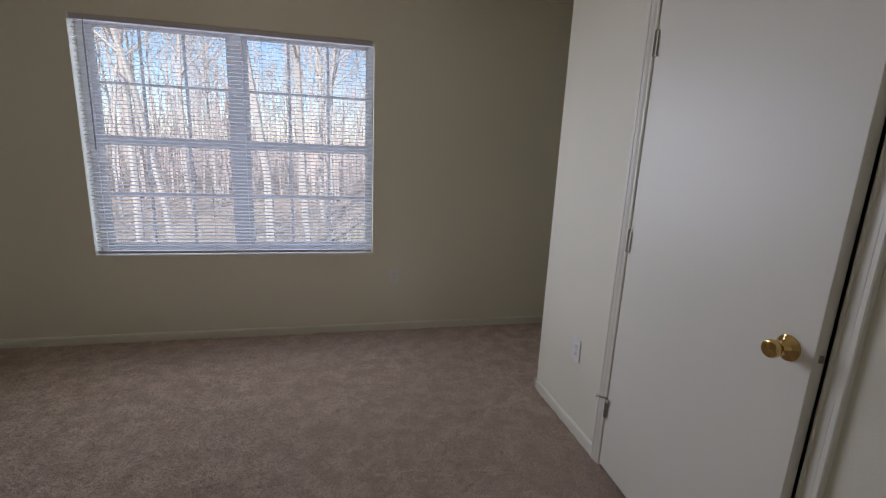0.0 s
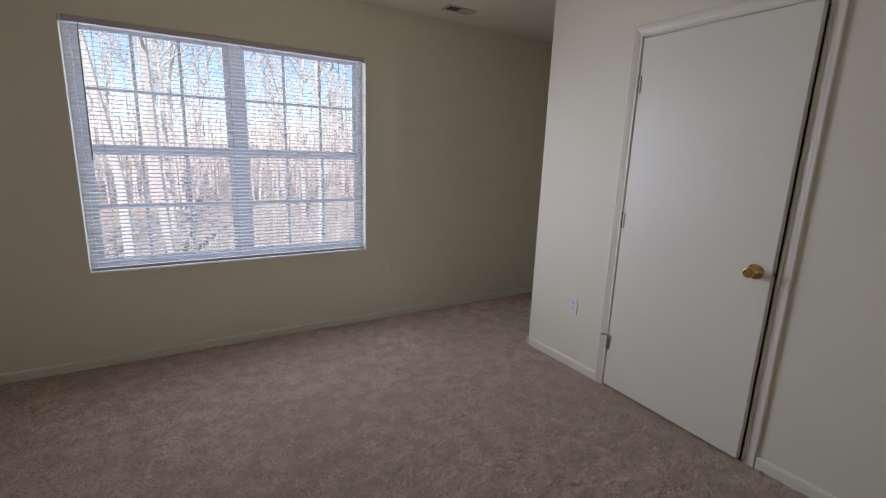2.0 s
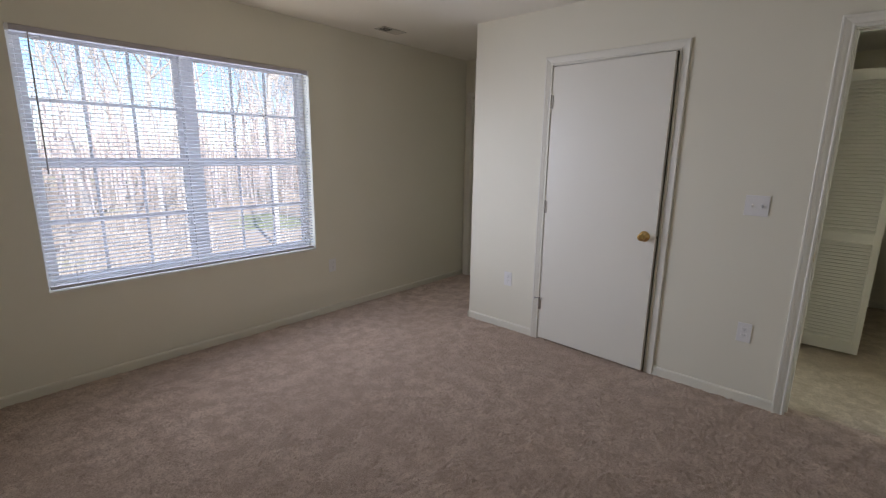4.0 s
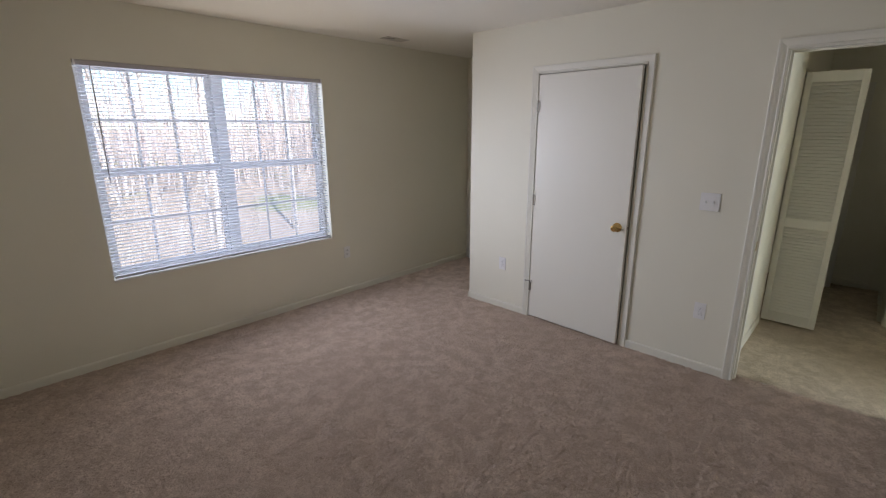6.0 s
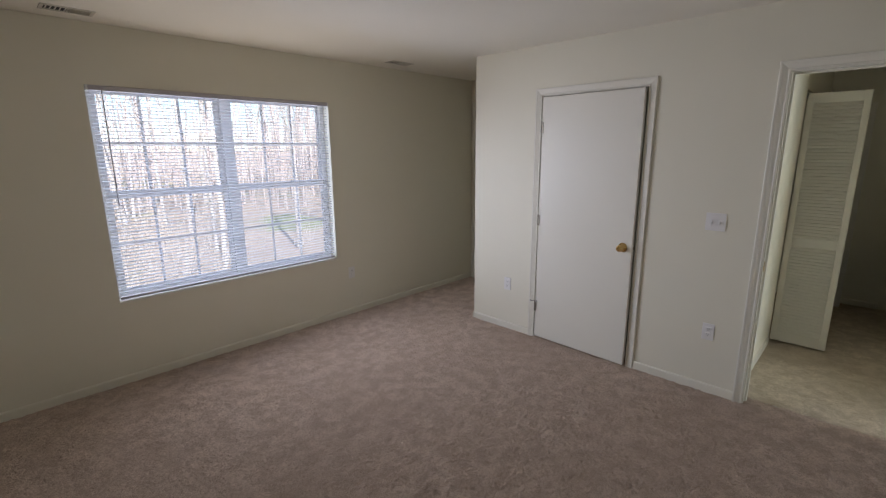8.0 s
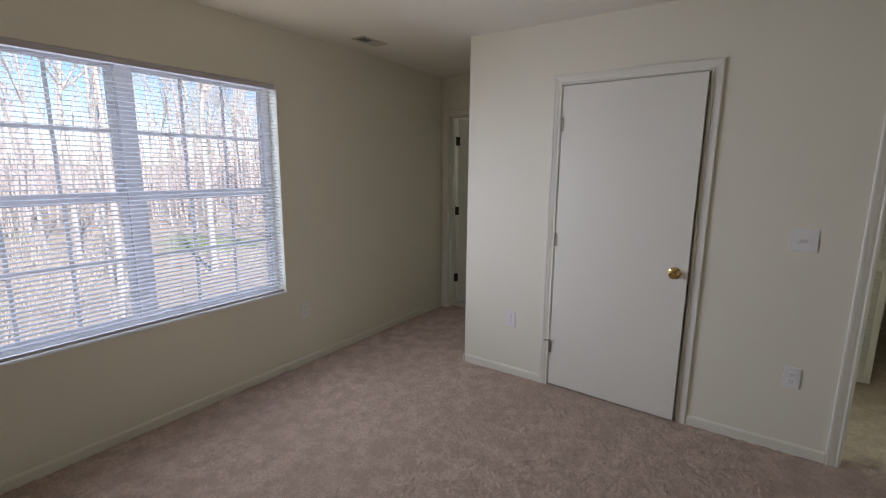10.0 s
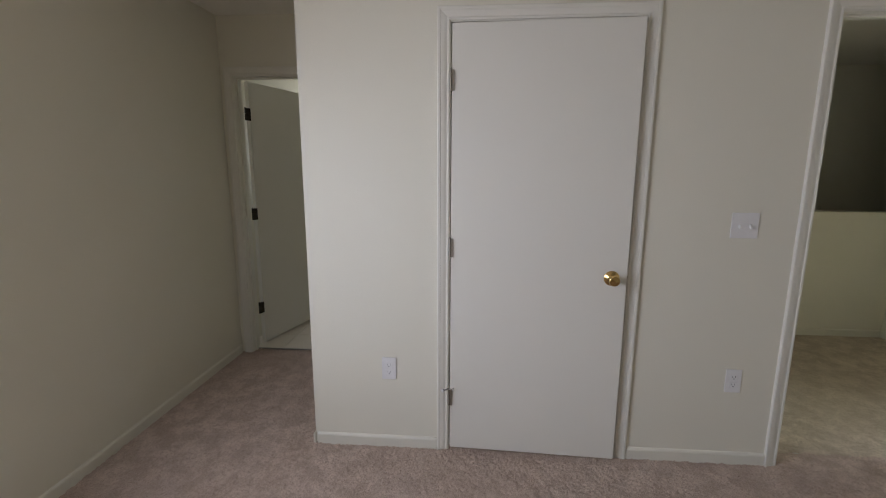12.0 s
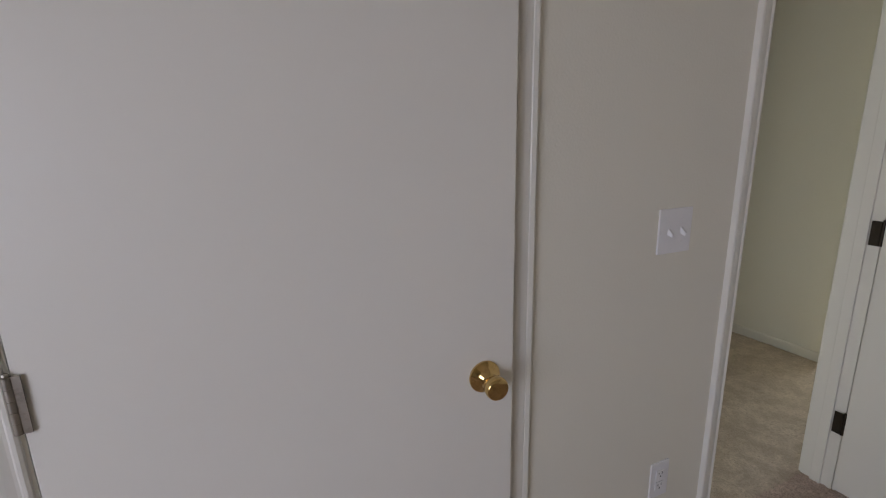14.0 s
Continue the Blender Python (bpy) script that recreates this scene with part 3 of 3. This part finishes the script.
# blind
blind = thing("window_blind", "white vinyl mini blind, lowered with its slats open", "blind", ((WX0 + WX1) / 2, 3.42, WZ0))
B0, B1, BY = WX0 + 0.008, WX1 - 0.008, 3.4155
under(box_part("headrail", (B0, B1, 3.389, 3.428, 2.031, 2.0615), M_RAIL, None, 0.003, "slim headrail with backlit shade in its colour"), blind)
for x in (B0 - 0.004, B1 - 0.008):
    under(box_part("bracket", (x, x + 0.012, 3.386, 3.431, 2.027, 2.063), M_BLIND, None, 0.001), blind)
pitch, me = 0.0236, None
z = 2.012
while z > 0.648:
    if me is None:
        bm = bmesh.new()
        prof = []
        for k in range(7):
            u = -1 + k / 3
            prof.append((u * 0.0122, 0.0019 * (1 - u * u)))
        a = [bm.verts.new((B0 + 0.004, y, h)) for y, h in prof]
        b = [bm.verts.new((B1 - 0.004, y, h)) for y, h in prof]
        for k in range(6):
            bm.faces.new((a[k], a[k + 1], b[k + 1], b[k]))
        s = part("slat", bm, M_SLAT, None, "", True)
        me = s.data
    else:
        s = new("slat", me)
    s.parent = blind
    s.matrix_parent_inverse = blind.matrix_world.inverted()
    s.matrix_basis = pose(random.uniform(-0.0015, 0.0015), BY, z, TILT_SLAT + random.uniform(-0.7, 0.7), random.uniform(-0.012, 0.012), 0)
    z -= pitch
under(box_part("bottom_rail", (B0 + 0.003, B1 - 0.003, 3.404, 3.428, 0.616, 0.634), M_RAIL, None, 0.003, "bottom rail with backlit shade in its colour"), blind)
for x in (-1.36, -0.78, -0.44, 0.13):
    for dy in (-0.0125, 0.0125):
        under(part("ladder_cord", tube(bmesh.new(), [Vector((x, BY + dy, 0.63)), Vector((x, BY + dy, 2.03))], [0.0007] * 2, 5), M_CORD), blind)
under(part("wand", tube(bmesh.new(), [Vector((-1.414, 3.386, 2.03)), Vector((-1.416, 3.381, 1.96)), Vector((-1.420, 3.380, 1.285))], [0.0028, 0.0042, 0.0042], 8), M_WAND, None, "clear plastic tilt wand", True), blind)
under(part("wand_hook", tube(bmesh.new(), [Vector((-1.413, 3.392, 2.035)), Vector((-1.413, 3.384, 2.03)), Vector((-1.414, 3.385, 2.01))], [0.0022] * 3, 6), M_STEEL, None, "", True), blind)


# ---- small fixtures ----
def plate(parent, w, h, gang=1):
    return part("cover_plate", bx(bmesh.new(), -w / 2, w / 2, 0, 0.0055, -h / 2, h / 2, 0.0022), M_PLATE, parent)


def screw(parent, x, z):
    part("screw", lathe(bmesh.new(), [(0, 0.003), (0.0012, 0.0028), (0.0016, 0.0015), (0.0016, 0)], (x, 0.005, z), (0, 1, 0), 10), M_PLATE, parent, smooth=True)


def outlet(label):
    o = thing("wall_outlet", label, "outlet", group="wall outlets")
    plate(o, 0.072, 0.116)
    screw(o, 0, 0)
    for s in (-1, 1):
        bm = bx(bmesh.new(), -0.0168, 0.0168, 0.003, 0.0078, s * 0.0193 - 0.0138, s * 0.0193 + 0.0138, 0.0022)
        r = part("receptacle", bm, M_PLATE, o)
        # dark bars on the face give the shade inside the slot holes
        for x, hh in ((-0.0064, 0.0040), (0.0064, 0.0032)):
            box_part("slot", (x - 0.0011, x + 0.0011, 0.0070, 0.0082, s * 0.0193 + 0.0035 - hh, s * 0.0193 + 0.0035 + hh), M_DARK, r)
        part("slot", lathe(bmesh.new(), [(0, 0.0025), (0.0012, 0.0025)], (0, 0.0070, s * 0.0193 - 0.0068), (0, 1, 0), 10), M_DARK, r)
    return o


# plates are built facing +y and turned onto their walls
first = outlet("white plastic duplex outlet low on the wall beside the closet door")
first.matrix_world = pose(EX, 2.008, 0.428, 0, 0, 90)
o2 = copy_thing(first, pose(EX, 0.350, 0.430, 0, 0, 90))
tagged(o2, "white plastic duplex outlet low on the wall beside the doorway")
o3 = copy_thing(first, pose(0.440, NY, 0.430, 0, 0, 180))
tagged(o3, "white plastic duplex outlet low on the window wall")


def light_switch(label, gangs):
    s = thing("light_switch", label, "light switch")
    w = 0.070 + 0.046 * (gangs - 1)
    plate(s, w, 0.115)
    for g in range(gangs):
        x = (g - (gangs - 1) / 2) * 0.046
        for z in (-0.030, 0.030):
            screw(s, x, z)
        box_part("toggle_slot", (x - 0.0052, x + 0.0052, 0.0045, 0.0062, -0.0125, 0.0125), M_PLATE, s, 0.0006)
        bm = bmesh.new()
        base = [bm.verts.new((x + a * 0.0042, 0.005, b * 0.0085)) for a, b in ((-1, -1), (1, -1), (1, 1), (-1, 1))]
        tip = [bm.verts.new((x + a * 0.0032, 0.019, -0.010 + b * 0.0035)) for a, b in ((-1, -1), (1, -1), (1, 1), (-1, 1))]
        for k in range(4):
            bm.faces.new((base[k], base[(k + 1) % 4], tip[(k + 1) % 4], tip[k]))
        bm.faces.new(tip)
        part("toggle", bm, M_PLATE, s)
    return s


light_switch("white double toggle light switch beside the doorway", 2).matrix_world = pose(EX, 0.385, 1.175, 0, 0, 90)
light_switch("white single light switch on the hall wall", 1).matrix_world = pose(2.586, -1.885, 1.153, 0, 0, 0)


def vent(label, at):
    """A ceiling register with two banks of blades that lean opposite ways."""
    v = thing("ceiling_vent", label, "vent", at, "ceiling vents")
    L, Wd = 0.25, 0.125
    def sub(name, dims, m, bevel=0.0):
        o = box_part(name, dims, m, v, bevel)
        return o
    for dims in ((-L / 2, L / 2, -Wd / 2, -Wd / 2 + 0.018, -0.006, 0), (-L / 2, L / 2, Wd / 2 - 0.018, Wd / 2, -0.006, 0),
                 (-L / 2, -L / 2 + 0.018, -Wd / 2 + 0.018, Wd / 2 - 0.018, -0.006, 0), (L / 2 - 0.018, L / 2, -Wd / 2 + 0.018, Wd / 2 - 0.018, -0.006, 0),
                 (-0.003, 0.003, -Wd / 2 + 0.018, Wd / 2 - 0.018, -0.007, 0)):
        sub("vent_frame", dims, M_VENT, 0.0015)
    # dark sheet painted for the shaded duct; the sparser blades show more of it
    sub("duct_shade", (-L / 2 + 0.016, L / 2 - 0.016, -Wd / 2 + 0.016, Wd / 2 - 0.016, -0.0015, -0.0005), M_DARK)
    me = None
    for bank in (-1, 1):
        for k in range(5 if bank < 0 else 11):
            x = bank * (0.010 + k * (0.0092 if bank > 0 else 0.0215))
            if me is None:
                s = part("blade", bx(bmesh.new(), -0.0006, 0.0006, -Wd / 2 + 0.018, Wd / 2 - 0.018, -0.0050, 0.0050), M_VENT, v)
                me = s.data
            else:
                s = new("blade", me)
                s.parent = v
            s.matrix_basis = pose(x, 0, -0.0045, 0, 64 if bank < 0 else -42, 0)
    return v


vent("white metal ceiling air register above the window", (-1.56, 3.155, H))
vent("white metal ceiling air register near the alcove", (0.90, 3.10, H))


# ---- outdoors ----
xs = [-1500, -400, -120] + list(range(-60, 62, 4)) + [120, 400, 1500]
ys = [-1500, -400, -120, -60, -30] + list(range(-12, 90, 4)) + [120, 400, 1500]
bm = bmesh.new()
grid = [[bm.verts.new((x, y, -3.0 + (0 if y < 6 else 0.9 * noise.noise((x * 0.06, y * 0.06, 3)) + 0.02 * max(0, min(y, 60) - 8)))) for x in xs] for y in ys]
for r0, r1 in zip(grid, grid[1:]):
    for k in range(len(xs) - 1):
        bm.faces.new((r0[k], r0[k + 1], r1[k + 1], r1[k]))
tagged(part("ground", bm, M_GROUND, smooth=True), "brown leaf litter with patches of grass under the trees", "ground", kind="structure")


def limb(bm, tw, rng, p, d, length, r, depth):
    """A bent, tapering limb that forks into thinner ones; the thinnest go to the twig mesh."""
    n = 5 if depth < 2 else 3
    pts, q = [p], p.copy()
    for k in range(n):
        d = (d + Vector((rng.uniform(-1, 1), rng.uniform(-1, 1), rng.uniform(-0.3, 0.7))) * (0.10 if depth == 0 else 0.2)).normalized()
        q = q + d * length / n
        pts.append(q)
    radii = [r * (1 - 0.8 * k / n) + 0.003 for k in range(n + 1)]
    tube(bm if depth < 2 else tw, pts, radii, 7 if depth == 0 else (5 if depth == 1 else 3), False)
    if depth >= 3:
        return
    count = (11, 6, 4)[depth]
    for _ in range(count):
        f = rng.uniform(0.38 if depth == 0 else 0.25, 0.98)
        k = min(int(f * n), n - 1)
        s = pts[k].lerp(pts[k + 1], f * n - k)
        side = Vector((rng.uniform(-1, 1), rng.uniform(-1, 1), 0)).normalized()
        nd = (d * rng.uniform(0.5, 1.0) + side * rng.uniform(0.5, 1.1)).normalized()
        limb(bm, tw, rng, s, nd, length * rng.uniform(0.28, 0.45) * (1.15 - 0.4 * f), max(0.006, radii[k] * rng.uniform(0.35, 0.55)), depth + 1)


def bare_tree(seed, height, r):
    rng = random.Random(seed)
    t = thing("tree", "bare winter tree with pale grey bark", "tree", group="woods behind the house")
    bm, tw = bmesh.new(), bmesh.new()
    limb(bm, tw, rng, Vector((0, 0, -0.3)), Vector((rng.uniform(-0.05, 0.05), rng.uniform(-0.05, 0.05), 1)), height, r, 0)
    part("trunk", bm, M_BARK, t, smooth=True)
    part("crown", tw, M_TWIG, t, "leafless twigs")
    return t


rng = random.Random(21)
kinds = [bare_tree(s, h, r) for s, h, r in ((1, 16, 0.13), (2, 13, 0.085), (3, 18, 0.15), (4, 11, 0.06), (5, 15, 0.10))]
spots = []
for _ in range(4000):
    if len(spots) >= 95:
        break
    y = 14 + 38 * rng.random() ** 1.2
    x = rng.uniform(-0.95, 1.0) * (y + 3) - 0.5
    if all((x - a) ** 2 + (y - b) ** 2 > 3.0 for a, b in spots) and not (abs(x - 7) < 3.0 and y < 17) and math.hypot(x - 11, y - 24) > 5.5:
        spots.append((x, y))
for i, (x, y) in enumerate(spots):
    z = -3.0 + 0.9 * noise.noise((x * 0.06, y * 0.06, 3)) + 0.02 * max(0, min(y, 60) - 8) - 0.1
    m = pose(x, y, z, 0, 0, rng.uniform(0, 360))
    if i < len(kinds):
        kinds[i].matrix_world = m
    else:
        copy_thing(kinds[i % len(kinds)], m)

# the far woods as one mass of thin trunks and saplings
bm = bmesh.new()
for _ in range(2600):
    y = rng.uniform(30, 85)
    x = rng.uniform(-1.1, 1.1) * (y + 4)
    z = -3.3 + 0.02 * min(y, 60)
    hgt, r = rng.uniform(4, 15), rng.uniform(0.02, 0.10)
    lean = Vector((rng.uniform(-0.08, 0.08), rng.uniform(-0.05, 0.05), 1))
    p = Vector((x, y, z))
    tube(bm, [p, p + lean * hgt * 0.5, p + lean * hgt + Vector((rng.uniform(-0.5, 0.5), 0, 0))], [r, r * 0.7, 0.01], 4, False)
    for _ in range(5):
        f = rng.uniform(0.3, 0.95)
        s = p + lean * hgt * f
        e = s + Vector((rng.uniform(-1, 1), rng.uniform(-0.4, 0.4), rng.uniform(0.5, 1.6))) * hgt * 0.12
        tube(bm, [s, s.lerp(e, 0.5) + Vector((0, 0, -0.1)), e], [r * 0.35, r * 0.22, 0.006], 3, False)
tagged(part("far_woods", bm, M_WOODS), "dense bare winter woods in the distance", "woods", kind="stuff")
# undergrowth of thin stems between the trees
bm = bmesh.new()
for _ in range(1600):
    y = rng.uniform(10, 45)
    x = rng.uniform(-1, 1) * (y + 3)
    if (abs(x - 7) < 3.5 and y < 18) or math.hypot(x - 11, y - 25) < 5:
        continue
    z = -3.1 + 0.9 * noise.noise((x * 0.06, y * 0.06, 3)) + 0.02 * max(0, min(y, 60) - 8)
    p = Vector((x, y, z))
    for _ in range(3):
        e = p + Vector((rng.uniform(-0.7, 0.7), rng.uniform(-0.7, 0.7), rng.uniform(0.8, 2.6)))
        tube(bm, [p, p.lerp(e, 0.55) + Vector((rng.uniform(-0.15, 0.15), 0, 0.2)), e], [0.012, 0.008, 0.003], 3, False)
tagged(part("undergrowth", bm, M_TWIG), "leafless brush and saplings on the forest floor", "brush", kind="stuff")
